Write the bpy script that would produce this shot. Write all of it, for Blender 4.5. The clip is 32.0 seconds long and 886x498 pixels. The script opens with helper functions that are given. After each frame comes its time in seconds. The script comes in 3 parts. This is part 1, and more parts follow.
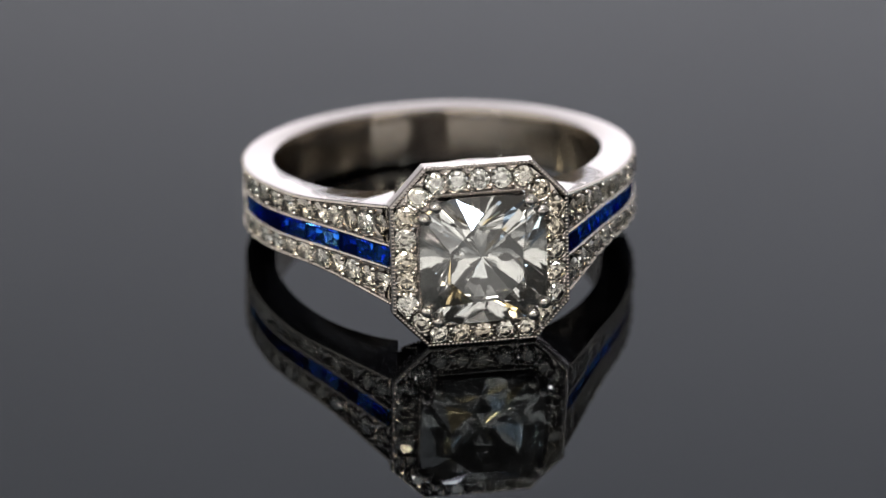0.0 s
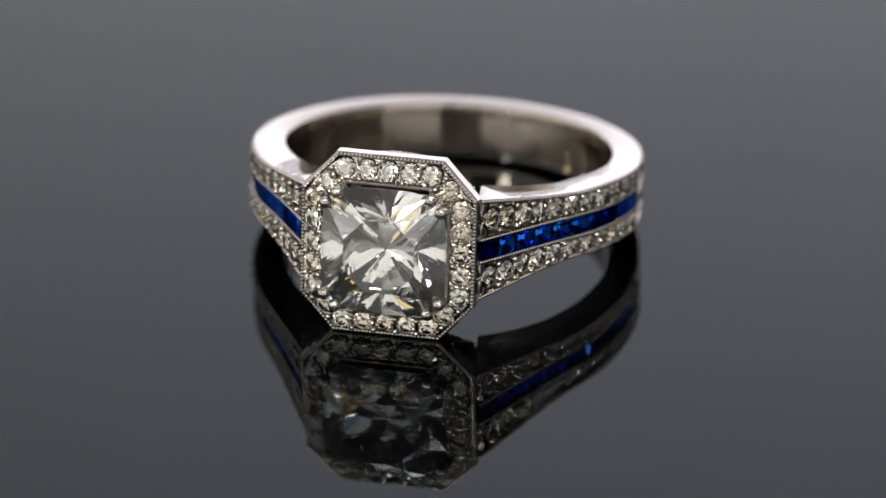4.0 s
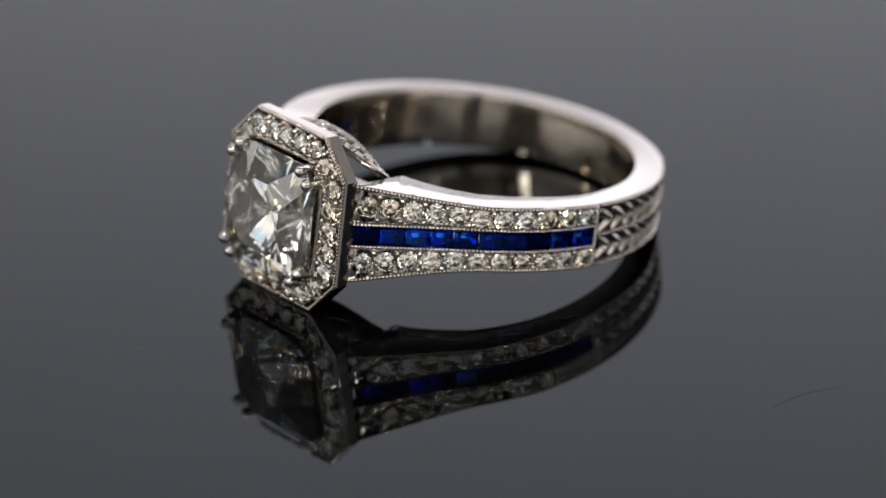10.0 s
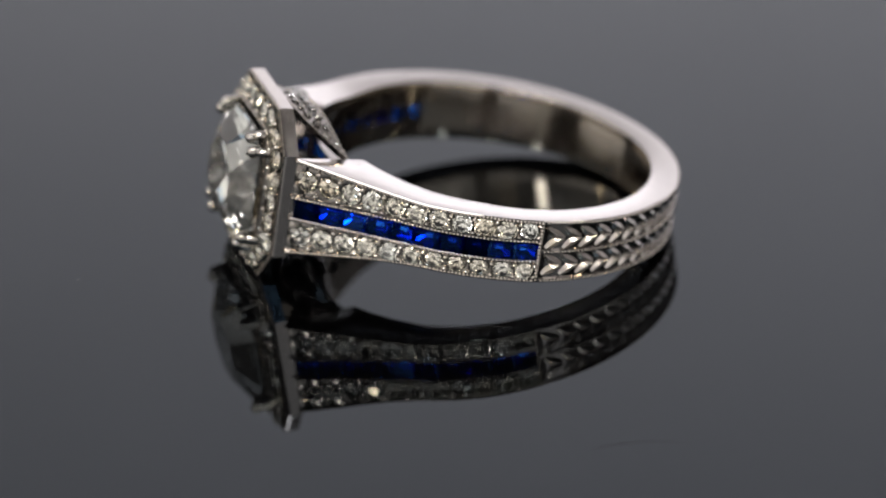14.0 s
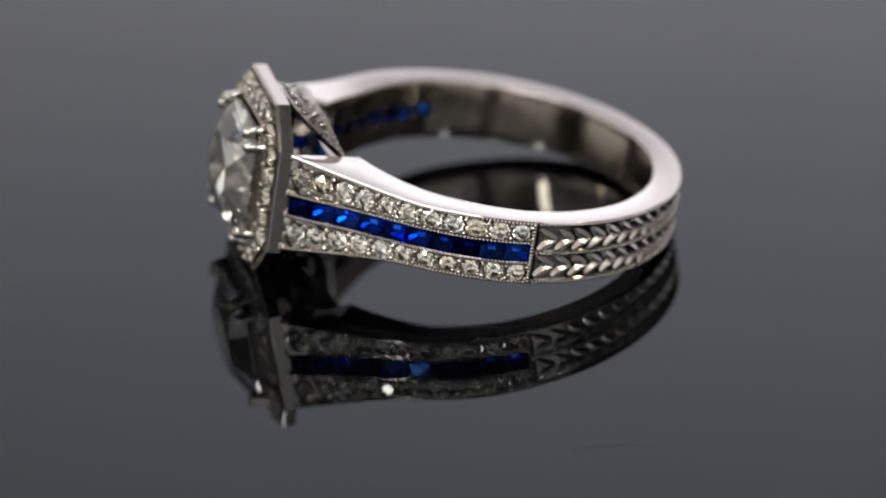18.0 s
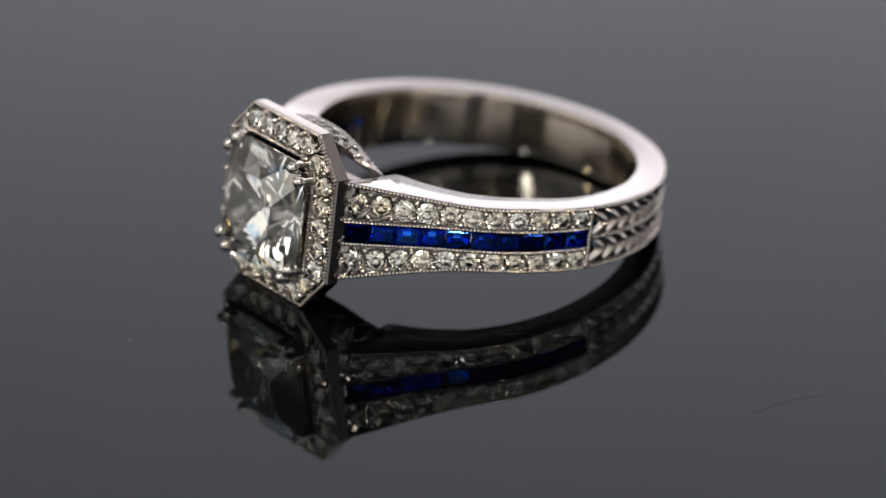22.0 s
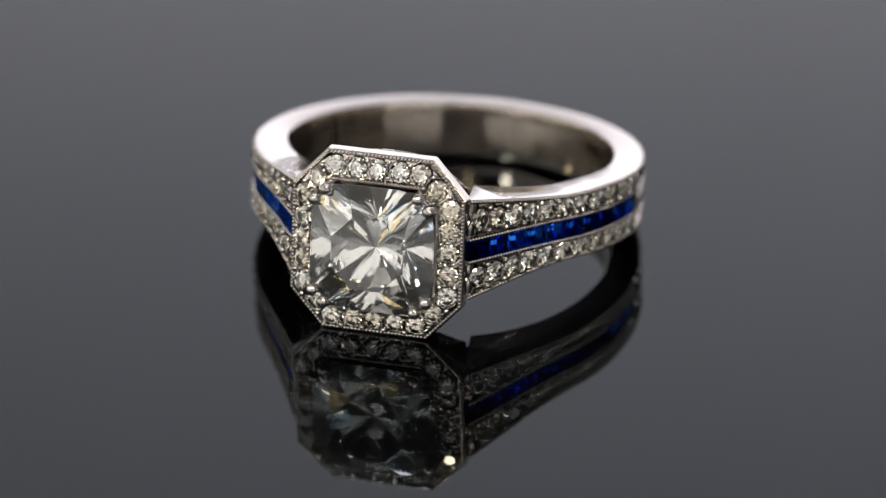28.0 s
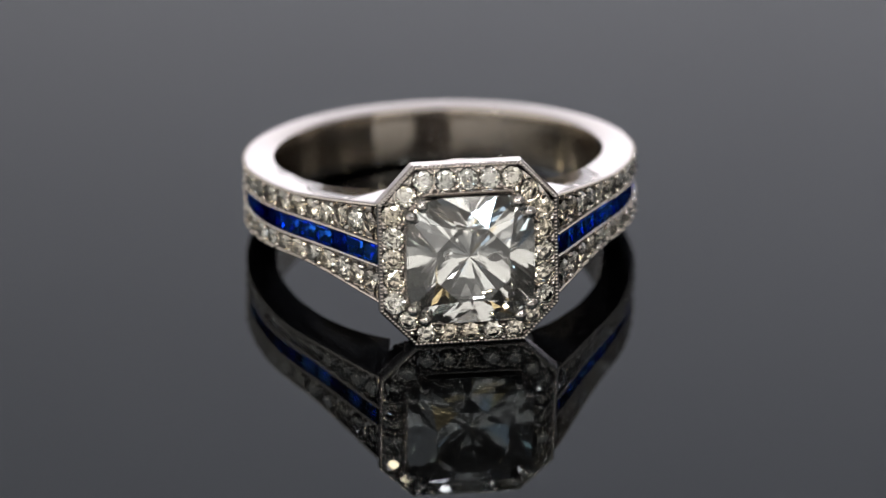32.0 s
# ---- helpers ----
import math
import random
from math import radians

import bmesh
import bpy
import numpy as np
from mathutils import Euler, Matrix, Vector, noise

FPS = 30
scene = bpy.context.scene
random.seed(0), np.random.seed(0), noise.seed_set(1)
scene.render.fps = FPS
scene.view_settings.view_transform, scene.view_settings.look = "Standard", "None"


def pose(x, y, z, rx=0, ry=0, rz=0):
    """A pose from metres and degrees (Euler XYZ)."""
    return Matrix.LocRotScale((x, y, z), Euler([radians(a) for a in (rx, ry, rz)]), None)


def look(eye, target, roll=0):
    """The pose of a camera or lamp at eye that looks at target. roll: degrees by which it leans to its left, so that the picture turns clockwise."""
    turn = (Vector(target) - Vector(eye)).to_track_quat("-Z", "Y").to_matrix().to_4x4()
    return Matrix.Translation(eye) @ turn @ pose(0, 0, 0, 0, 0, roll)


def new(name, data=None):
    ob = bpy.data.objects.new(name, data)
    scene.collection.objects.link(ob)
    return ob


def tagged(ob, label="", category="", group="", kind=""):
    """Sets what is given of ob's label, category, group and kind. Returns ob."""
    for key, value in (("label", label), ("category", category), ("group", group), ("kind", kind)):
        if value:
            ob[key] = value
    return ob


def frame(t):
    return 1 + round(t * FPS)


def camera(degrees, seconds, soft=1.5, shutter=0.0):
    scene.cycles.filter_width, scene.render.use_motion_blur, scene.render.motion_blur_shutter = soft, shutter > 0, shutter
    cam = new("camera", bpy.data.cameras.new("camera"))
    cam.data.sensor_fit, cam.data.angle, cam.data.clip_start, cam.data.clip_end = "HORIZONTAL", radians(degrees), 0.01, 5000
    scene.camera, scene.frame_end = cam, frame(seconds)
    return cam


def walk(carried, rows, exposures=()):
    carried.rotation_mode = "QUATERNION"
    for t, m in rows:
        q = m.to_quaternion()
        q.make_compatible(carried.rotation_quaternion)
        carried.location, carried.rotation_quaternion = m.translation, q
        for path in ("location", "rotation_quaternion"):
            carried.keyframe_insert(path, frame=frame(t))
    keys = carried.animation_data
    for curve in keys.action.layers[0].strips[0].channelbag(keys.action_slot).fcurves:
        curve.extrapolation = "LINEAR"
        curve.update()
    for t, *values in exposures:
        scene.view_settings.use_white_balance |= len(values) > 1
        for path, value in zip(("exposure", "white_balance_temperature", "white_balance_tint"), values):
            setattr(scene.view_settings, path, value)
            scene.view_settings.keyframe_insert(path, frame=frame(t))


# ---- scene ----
# ---- camera: it stands still, the turntable plate turns under it ----
EYE = (0.0, -0.20492, 0.09807)
AIM = (EYE[0] - 0.00708 * 0.2, EYE[1] + 0.90095 * 0.2, EYE[2] - 0.43384 * 0.2)
cam = camera(11.61, 32.0, soft=1.2)
cam.data.dof.use_dof, cam.data.dof.focus_distance, cam.data.dof.aperture_fstop = True, 0.2152, 30.0
walk(cam, [(0, look(EYE, AIM)), (32, look(EYE, AIM))])

# ---- light: a small assumed booth with a white back cloth ----
world = bpy.data.worlds.new("world")
world.use_nodes = True
world.node_tree.nodes["Background"].inputs[0].default_value = (0.5, 0.5, 0.52, 1)
world.node_tree.nodes["Background"].inputs[1].default_value = 0.02
scene.world = world
scene.view_settings.exposure = 0.0


def area_lamp(name, eye, target, size, watts, colour, size_y=0.0, round_shape=False, spread=180.0):
    lamp = bpy.data.lights.new(name, "AREA")
    lamp.energy, lamp.size, lamp.color = watts, size, colour
    lamp.shape = "DISK" if round_shape else ("RECTANGLE" if size_y else "SQUARE")
    lamp.spread = radians(spread)
    if size_y:
        lamp.size_y = size_y
    ob = new(name, lamp)
    ob.matrix_world = look(eye, target)
    return ob


# unseen strip lamps added behind the plate wash the back cloth from above and below
area_lamp("top_strip", (0.05, 0.30, 0.77), (0.10, 0.50, 0.34), 0.9, 2.4, (1.06, 1.03, 1.06), size_y=0.04)
area_lamp("low_strip", (0.20, 0.30, 0.015), (0.22, 0.50, 0.14), 0.8, 1.85, (1.07, 1.03, 1.09), size_y=0.03)
# unseen panels added as fill: two in front beside the camera, one low at the side, smaller ones high up
for box_eye, size, size_y, watts, colour in (
        ((-0.265, -0.48, 0.155), 0.47, 0.29, 0.43, (1.0, 0.97, 0.94)), ((0.245, -0.48, 0.163), 0.435, 0.29, 0.40, (1.0, 0.97, 0.94)),
        ((-0.535, -0.075, 0.17), 0.66, 0.30, 0.80, (1.0, 0.955, 0.90)),
        ((-0.02, -0.26, 0.66), 0.30, 0.14, 0.75, (1.0, 0.965, 0.92)),
        ((-0.50, -0.10, 0.52), 0.46, 0.16, 0.34, (0.98, 0.98, 1.0)), ((0.50, -0.14, 0.58), 0.36, 0.14, 0.24, (1.0, 0.97, 0.93))):
    area_lamp("fill_panel", box_eye, (0, 0, 0.01), size, watts, colour, size_y=size_y)
# round lamps about the camera: four strong ones; weaker warm and cool ones farther round, most of them added to tint
# the sparkle
for spot_eye, size, watts, colour in (
        ((-0.080, -0.27, 0.38), 0.050, 0.125, (1.0, 0.84, 0.58)), ((0.20, -0.36, 0.40), 0.060, 0.14, (1.0, 0.95, 0.86)),
        ((-0.30, -0.30, 0.30), 0.060, 0.12, (1.0, 0.95, 0.86)), ((0.03, -0.30, 0.60), 0.060, 0.12, (1.0, 0.97, 0.93)),
        ((-0.42, 0.05, 0.20), 0.025, 0.020, (1.0, 0.80, 0.50)), ((0.36, -0.06, 0.32), 0.025, 0.020, (1.0, 0.80, 0.50)),
        # unseen cool and amber lamps, added to put colour into the glints
        ((0.12, -0.28, 0.50), 0.030, 0.020, (0.60, 0.80, 1.0)), ((-0.24, -0.10, 0.46), 0.030, 0.020, (0.60, 0.80, 1.0)),
        ((0.30, -0.26, 0.38), 0.030, 0.020, (1.0, 0.90, 0.74)), ((-0.14, -0.24, 0.54), 0.030, 0.020, (1.0, 0.84, 0.58))):
    area_lamp("spot_lamp", spot_eye, (0, 0, 0), size, watts, colour, round_shape=True, spread=90)


# ---- materials ----
def material(name):
    m = bpy.data.materials.new(name)
    m.use_nodes = True
    n = m.node_tree.nodes
    return m, n, m.node_tree.links, n["Principled BSDF"]


def noise_node(n, l, scale, detail=4.0):
    tc = n.new("ShaderNodeTexCoord")
    t = n.new("ShaderNodeTexNoise")
    t.inputs["Scale"].default_value, t.inputs["Detail"].default_value = scale, detail
    l.new(tc.outputs["Object"], t.inputs["Vector"])
    return t


def ramp_node(n, l, source, stops):
    r = n.new("ShaderNodeValToRGB")
    r.color_ramp.elements[0].position, r.color_ramp.elements[0].color = stops[0]
    r.color_ramp.elements[1].position, r.color_ramp.elements[1].color = stops[1]
    l.new(source, r.inputs[0])
    return r


def metal(name, colour, rough, bump=0.02, scale=2500.0):
    m, n, l, p = material(name)
    p.inputs["Metallic"].default_value = 1.0
    t = noise_node(n, l, scale)
    a = [c * 0.93 for c in colour] + [1]
    r = ramp_node(n, l, t.outputs["Fac"], ((0.3, a), (0.7, list(colour) + [1])))
    l.new(r.outputs[0], p.inputs["Base Color"])
    t2 = noise_node(n, l, scale * 0.25)
    r2 = ramp_node(n, l, t2.outputs["Fac"], ((0.3, (rough * 0.7,) * 3 + (1,)), (0.7, (rough * 1.3,) * 3 + (1,))))
    l.new(r2.outputs[0], p.inputs["Roughness"])
    b = n.new("ShaderNodeBump")
    b.inputs["Strength"].default_value, b.inputs["Distance"].default_value = bump, 0.00002
    l.new(t.outputs["Fac"], b.inputs["Height"])
    l.new(b.outputs[0], p.inputs["Normal"])
    return m


def gem(name, colours, ior):
    m, n, l, p = material(name)
    n.remove(p)
    g = n.new("ShaderNodeBsdfGlass")
    g.inputs["IOR"].default_value, g.inputs["Roughness"].default_value = ior, 0.0
    info = n.new("ShaderNodeObjectInfo")
    r = ramp_node(n, l, info.outputs["Random"], ((0.0, colours[0]), (1.0, colours[1])))
    l.new(r.outputs[0], g.inputs["Color"])
    l.new(g.outputs[0], n["Material Output"].inputs["Surface"])
    return m


def painted_fire_gem(name, ior, white_lift):
    """A clear stone brightened by mixed-in white; single facets carry painted straw and sky fire."""
    m, n, l, p = material(name)
    n.remove(p)
    g = n.new("ShaderNodeBsdfGlass")
    g.inputs["IOR"].default_value, g.inputs["Roughness"].default_value = ior, 0.0
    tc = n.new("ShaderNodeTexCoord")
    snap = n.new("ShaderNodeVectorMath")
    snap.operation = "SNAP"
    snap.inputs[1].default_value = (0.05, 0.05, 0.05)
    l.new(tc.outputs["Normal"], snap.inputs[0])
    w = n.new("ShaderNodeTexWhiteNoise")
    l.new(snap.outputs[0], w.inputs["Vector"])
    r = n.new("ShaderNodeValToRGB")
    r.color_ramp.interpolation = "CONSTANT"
    # straw and sky colours painted on a few facets stand in for dispersed light
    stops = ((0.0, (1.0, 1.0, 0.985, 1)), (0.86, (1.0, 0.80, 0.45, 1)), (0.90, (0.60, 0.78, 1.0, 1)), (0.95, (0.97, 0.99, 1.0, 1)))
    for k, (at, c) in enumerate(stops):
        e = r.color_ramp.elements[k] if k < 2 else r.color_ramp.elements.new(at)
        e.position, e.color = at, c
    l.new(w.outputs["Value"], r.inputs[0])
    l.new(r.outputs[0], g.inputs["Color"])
    # white diffuse mixed into the glass paints brightness onto its dark facets
    dust_and_lift = n.new("ShaderNodeBsdfDiffuse")
    dust_and_lift.inputs["Color"].default_value = (0.80, 0.80, 0.78, 1)
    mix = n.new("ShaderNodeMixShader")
    mix.inputs[0].default_value = white_lift
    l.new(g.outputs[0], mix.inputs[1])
    l.new(dust_and_lift.outputs[0], mix.inputs[2])
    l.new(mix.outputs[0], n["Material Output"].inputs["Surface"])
    return m


def brushed(m):
    """Fine polishing lines round the finger hole: reflections stretch across them."""
    n, l = m.node_tree.nodes, m.node_tree.links
    p = n["Principled BSDF"]
    p.inputs["Anisotropic"].default_value, p.inputs["Anisotropic Rotation"].default_value = 0.92, 0.25
    tangent = n.new("ShaderNodeTangent")
    tangent.direction_type, tangent.axis = "RADIAL", "Z"
    l.new(tangent.outputs[0], p.inputs["Tangent"])
    return m


WHITE_GOLD = metal("white_gold", (0.48, 0.448, 0.430), 0.08)
HALO_GOLD = metal("halo_white_gold", (0.55, 0.51, 0.485), 0.10)
WORN_GOLD = metal("engraved_white_gold", (0.56, 0.52, 0.49), 0.27, 0.05)
BRIGHT_GOLD = metal("bright_cut_gold", (0.56, 0.515, 0.465), 0.07)
PRONG_GOLD = metal("prong_white_gold", (0.44, 0.415, 0.39), 0.12)
INNER_GOLD = brushed(metal("brushed_white_gold", (0.48, 0.425, 0.36), 0.14))
STAMP = metal("stamped_mark", (0.46, 0.40, 0.31), 0.22)
DIAMOND = gem("diamond", ((0.98, 0.95, 0.89, 1), (1.0, 1.0, 0.98, 1)), 2.42)
CENTRE_DIAMOND = painted_fire_gem("centre_diamond", 2.42, 0.028)
SAPPHIRE = gem("sapphire", ((0.010, 0.04, 0.42, 1), (0.14, 0.44, 0.92, 1)), 1.77)


def plate_material():
    m, n, l, p = material("black_glass")
    t = noise_node(n, l, 900.0, 6.0)
    r = ramp_node(n, l, t.outputs["Fac"], ((0.4, (0.0004, 0.0004, 0.0005, 1)), (0.75, (0.0008, 0.0008, 0.0009, 1))))
    l.new(r.outputs[0], p.inputs["Base Color"])
    t2 = noise_node(n, l, 60.0)
    r2 = ramp_node(n, l, t2.outputs["Fac"], ((0.3, (0.0, 0.0, 0.0, 1)), (0.8, (0.015, 0.015, 0.015, 1))))
    l.new(r2.outputs[0], p.inputs["Roughness"])
    p.inputs["IOR"].default_value = 1.40
    p.inputs["Specular Tint"].default_value = (0.55, 0.78, 1.0, 1)
    return m


def cloth_material(name, colour):
    m, n, l, p = material(name)
    t = noise_node(n, l, 14.0, 3.0)
    r = ramp_node(n, l, t.outputs["Fac"], ((0.3, [c * 0.95 for c in colour] + [1]), (0.7, list(colour) + [1])))
    l.new(r.outputs[0], p.inputs["Base Color"])
    p.inputs["Roughness"].default_value = 0.95
    w = noise_node(n, l, 900.0)
    b = n.new("ShaderNodeBump")
    b.inputs["Strength"].default_value, b.inputs["Distance"].default_value = 0.2, 0.0005
    l.new(w.outputs["Fac"], b.inputs["Height"])
    l.new(b.outputs[0], p.inputs["Normal"])
    return m


PLATE = plate_material()
CLOTH = cloth_material("white_cloth", (0.78, 0.78, 0.80))
DARK_CLOTH = cloth_material("dark_cloth", (0.14, 0.137, 0.134))
GREY_CLOTH = cloth_material("grey_cloth", (0.32, 0.314, 0.308))
DUST = cloth_material("dust_and_lift", (0.30, 0.29, 0.27))
HAIR = cloth_material("dark_hair", (0.012, 0.011, 0.010))

# ---- building helpers (ring parts are drawn in millimetres) ----
MM = 0.001


def mesh_of(name, verts, faces, mat, smooth=False):
    me = bpy.data.meshes.new(name)
    me.from_pydata([tuple(v) for v in verts], [], faces)
    me.validate()
    bm = bmesh.new()
    bm.from_mesh(me)
    bmesh.ops.recalc_face_normals(bm, faces=bm.faces)
    bm.to_mesh(me)
    bm.free()
    if smooth:
        for p in me.polygons:
            p.use_smooth = True
    me.materials.append(mat)
    if smooth:
        me.set_sharp_from_angle(angle=radians(38))
    return me


def part(name, me, parent, m=None, label="", kind=""):
    ob = new(name, me)
    ob.parent = parent
    if m is not None:
        ob.matrix_basis = m
    return tagged(ob, label=label, kind=kind)


def sweep(stations, closed):
    """Vertices and faces of a tube through equal loops of points; open tubes get end caps."""
    n, k = len(stations), len(stations[0])
    verts = [p for s in stations for p in s]
    faces = []
    for i in range(n if closed else n - 1):
        j = (i + 1) % n
        for a in range(k):
            b = (a + 1) % k
            faces.append((i * k + a, i * k + b, j * k + b, j * k + a))
    if not closed:
        faces.append(tuple(range(k - 1, -1, -1)))
        faces.append(tuple((n - 1) * k + a for a in range(k)))
    return verts, faces


def joined(pieces):
    verts, faces = [], []
    for v, f in pieces:
        o = len(verts)
        verts += list(v)
        faces += [tuple(i + o for i in g) for g in f]
    return verts, faces


def ball(c, r, seg=8, rings=5):
    verts, faces = [(c[0], c[1], c[2] + r)], []
    for i in range(1, rings):
        a = math.pi * i / rings
        for j in range(seg):
            b = 2 * math.pi * j / seg
            verts.append((c[0] + r * math.sin(a) * math.cos(b), c[1] + r * math.sin(a) * math.sin(b), c[2] + r * math.cos(a)))
    verts.append((c[0], c[1], c[2] - r))
    last = len(verts) - 1
    for j in range(seg):
        k = (j + 1) % seg
        faces.append((0, 1 + j, 1 + k))
        for i in range(rings - 2):
            o = 1 + i * seg
            faces.append((o + j, o + seg + j, o + seg + k, o + k))
        o = 1 + (rings - 2) * seg
        faces.append((last, o + k, o + j))
    return verts, faces


def hull(name, points, mat):
    bm = bmesh.new()
    for p in points:
        bm.verts.new(p)
    bmesh.ops.convex_hull(bm, input=bm.verts)
    bmesh.ops.dissolve_limit(bm, angle_limit=0.01, verts=bm.verts, edges=bm.edges)
    bmesh.ops.recalc_face_normals(bm, faces=bm.faces)
    me = bpy.data.meshes.new(name)
    bm.to_mesh(me)
    bm.free()
    me.materials.append(mat)
    return me


def frame_at(origin, x_way, out):
    """A pose whose z points out of the surface and whose x runs along it."""
    z = Vector(out).normalized()
    x = Vector(x_way)
    x = (x - z * x.dot(z)).normalized()
    y = z.cross(x)
    m = Matrix((x, y, z)).transposed().to_4x4()
    m.translation = Vector(origin)
    return m


def mm(points):
    return [(p[0] * MM, p[1] * MM, p[2] * MM) for p in points]


def mm_pose(m):
    m = m.copy()
    m.translation = m.translation * MM
    return m


# ---- the booth: unseen floor, front, sides and roof added, greys set for fill light ----
def slab(name, lo, hi, mat, kind="structure", label=""):
    x0, y0, z0 = lo
    x1, y1, z1 = hi
    v = [(x, y, z) for x in (x0, x1) for y in (y0, y1) for z in (z0, z1)]
    f = [(0, 1, 3, 2), (4, 6, 7, 5), (0, 4, 5, 1), (2, 3, 7, 6), (0, 2, 6, 4), (1, 5, 7, 3)]
    return tagged(new(name, mesh_of(name, v, f, mat)), label=label, kind=kind)


slab("floor", (-0.62, -0.62, -0.040), (0.62, 0.52, -0.026), GREY_CLOTH, label="unseen grey cloth floor added to close the booth")
slab("wall_north", (-0.62, 0.50, -0.026), (0.62, 0.52, 0.80), CLOTH, label="white cloth back wall of the photo booth")
slab("wall_south", (-0.62, -0.64, -0.026), (0.62, -0.62, 0.80), DARK_CLOTH, label="unseen dark grey cloth front added to close the booth")
slab("wall_west", (-0.64, -0.62, -0.026), (-0.62, 0.52, 0.80), GREY_CLOTH, label="unseen grey cloth side added to close the booth")
slab("wall_east", (0.62, -0.62, -0.026), (0.64, 0.52, 0.80), GREY_CLOTH, label="unseen grey cloth side added to close the booth")
slab("ceiling", (-0.62, -0.62, 0.80), (0.62, 0.52, 0.82), GREY_CLOTH, label="unseen grey cloth roof added to close the booth")

# ---- the turning plate ----
turntable = tagged(new("turntable"), label="black polished glass display plate on a turntable, with dust", category="turntable")


def disc(r, z0, z1, bevel, seg=128):
    rings = [(r - bevel, z0), (r, z0 + bevel), (r, z1 - bevel), (r - bevel, z1)]
    verts, faces = [], []
    for rr, z in rings:
        for i in range(seg):
            a = 2 * math.pi * i / seg
            verts.append((rr * math.cos(a), rr * math.sin(a), z))
    for k in range(3):
        for i in range(seg):
            j = (i + 1) % seg
            faces.append((k * seg + i, k * seg + j, k * seg + seg + j, k * seg + seg + i))
    faces.append(tuple(range(seg - 1, -1, -1)))
    faces.append(tuple(3 * seg + i for i in range(seg)))
    return verts, faces


part("plate", mesh_of("plate", *disc(0.055, -0.008, 0.0, 0.0006), PLATE), turntable, label="polished black glass plate")
part("turntable_base", mesh_of("turntable_base", *disc(0.042, -0.026, -0.008, 0.001), DARK_CLOTH), turntable)

# ---- the ring ----
TILT, ROLL, RISE = 0.13906, -0.0033, 0.00288
RING_X, RING_Y = -0.00168, 0.00117
SEATED = Matrix.Translation((0, 0, RISE)) @ Matrix.Rotation(-TILT, 4, "X") @ Matrix.Rotation(ROLL, 4, "Y")
ring = tagged(new("ring"), label="white gold engagement ring with square diamond, diamond halo and blue sapphires", category="ring")


def rp(name, me, m=None, label="", kind="", parent=None):
    """A part of the ring, its pose in ring space (millimetres)."""
    p = SEATED @ (mm_pose(m) if m is not None else Matrix.Identity(4))
    if parent is not None:
        p = parent.matrix_basis.inverted() @ p
    return part(name, me, parent or ring, p, label, kind)


RI, RO = 8.50, 10.1
HEAD_X, HEAD_Y, HALF_X, HALF_Z, CUT_X, CUT_Z = -0.09, -12.53, 4.48, 4.66, 1.76, 1.89
END_PHI = math.radians(87.2)


def polar(r, phi):
    return (r * math.sin(phi), -r * math.cos(phi))


FLARE, HEAD_PHI = math.radians(56), math.radians(20.8)


def outer_radius(phi):
    """The shoulders follow the band's circle, then sweep outward to the head."""
    return RO + 0.18 * min(1.0, (END_PHI - phi) / math.radians(34)) ** 1.5 + 2.35 * (max(0.0, FLARE - phi) / math.radians(34.5)) ** 2.3


def inner_radius(phi):
    a = math.degrees(phi)
    return 8.30 + 0.20 * min(1.0, max(0.0, (a - 55) / 30)) + 0.45 * max(0.0, (46 - a) / 22) ** 1.3


# the outer line of a shoulder in plan, stepped evenly, from the end of the stones to the head
LINE = [polar(outer_radius(END_PHI + (HEAD_PHI - END_PHI) * i / 400), END_PHI + (HEAD_PHI - END_PHI) * i / 400) for i in range(401)]
RUN = [0.0]
for p, q in zip(LINE, LINE[1:]):
    RUN.append(RUN[-1] + math.hypot(q[0] - p[0], q[1] - p[1]))
SHOULDER = RUN[-1]


def outer_at(u):
    """Point and outward normal of the shoulder's outer face, in plan, u from the end of the stones to the head."""
    s = min(max(u, 0.0), 1.0) * SHOULDER
    k = next((i for i in range(1, 401) if RUN[i] >= s), 400)
    p, q = LINE[k - 1], LINE[k]
    f = (s - RUN[k - 1]) / (RUN[k] - RUN[k - 1])
    d = Vector((q[0] - p[0], q[1] - p[1])).normalized()
    n = (-d.y, d.x) if -d.y * q[0] + d.x * q[1] > 0 else (d.y, -d.x)
    return (p[0] + (q[0] - p[0]) * f, p[1] + (q[1] - p[1]) * f), n


def phi_at(u):
    (x, y), _ = outer_at(u)
    return math.atan2(x, -y)


def inner_at(u):
    if u <= 0.80:
        phi = END_PHI + (math.radians(23.5) - END_PHI) * (u / 0.80) ** 1.05
        return polar(inner_radius(phi), phi)
    phi = math.radians(23.5)
    a, b, k = polar(inner_radius(phi), phi), (4.20, -11.86), (u - 0.80) / 0.20
    return (a[0] + (b[0] - a[0]) * k, a[1] + (b[1] - a[1]) * k)


def half_at(u, up=1):
    """Half width of the shoulder, which spreads towards the head."""
    return 1.69 + (0.03 + 0.07 * up) * min(1.0, u * 4) + 0.84 * max(0.0, (math.radians(55) - phi_at(u)) / math.radians(33.4)) ** 1.6


def sap_at(u):
    return 0.47 + 0.04 * u


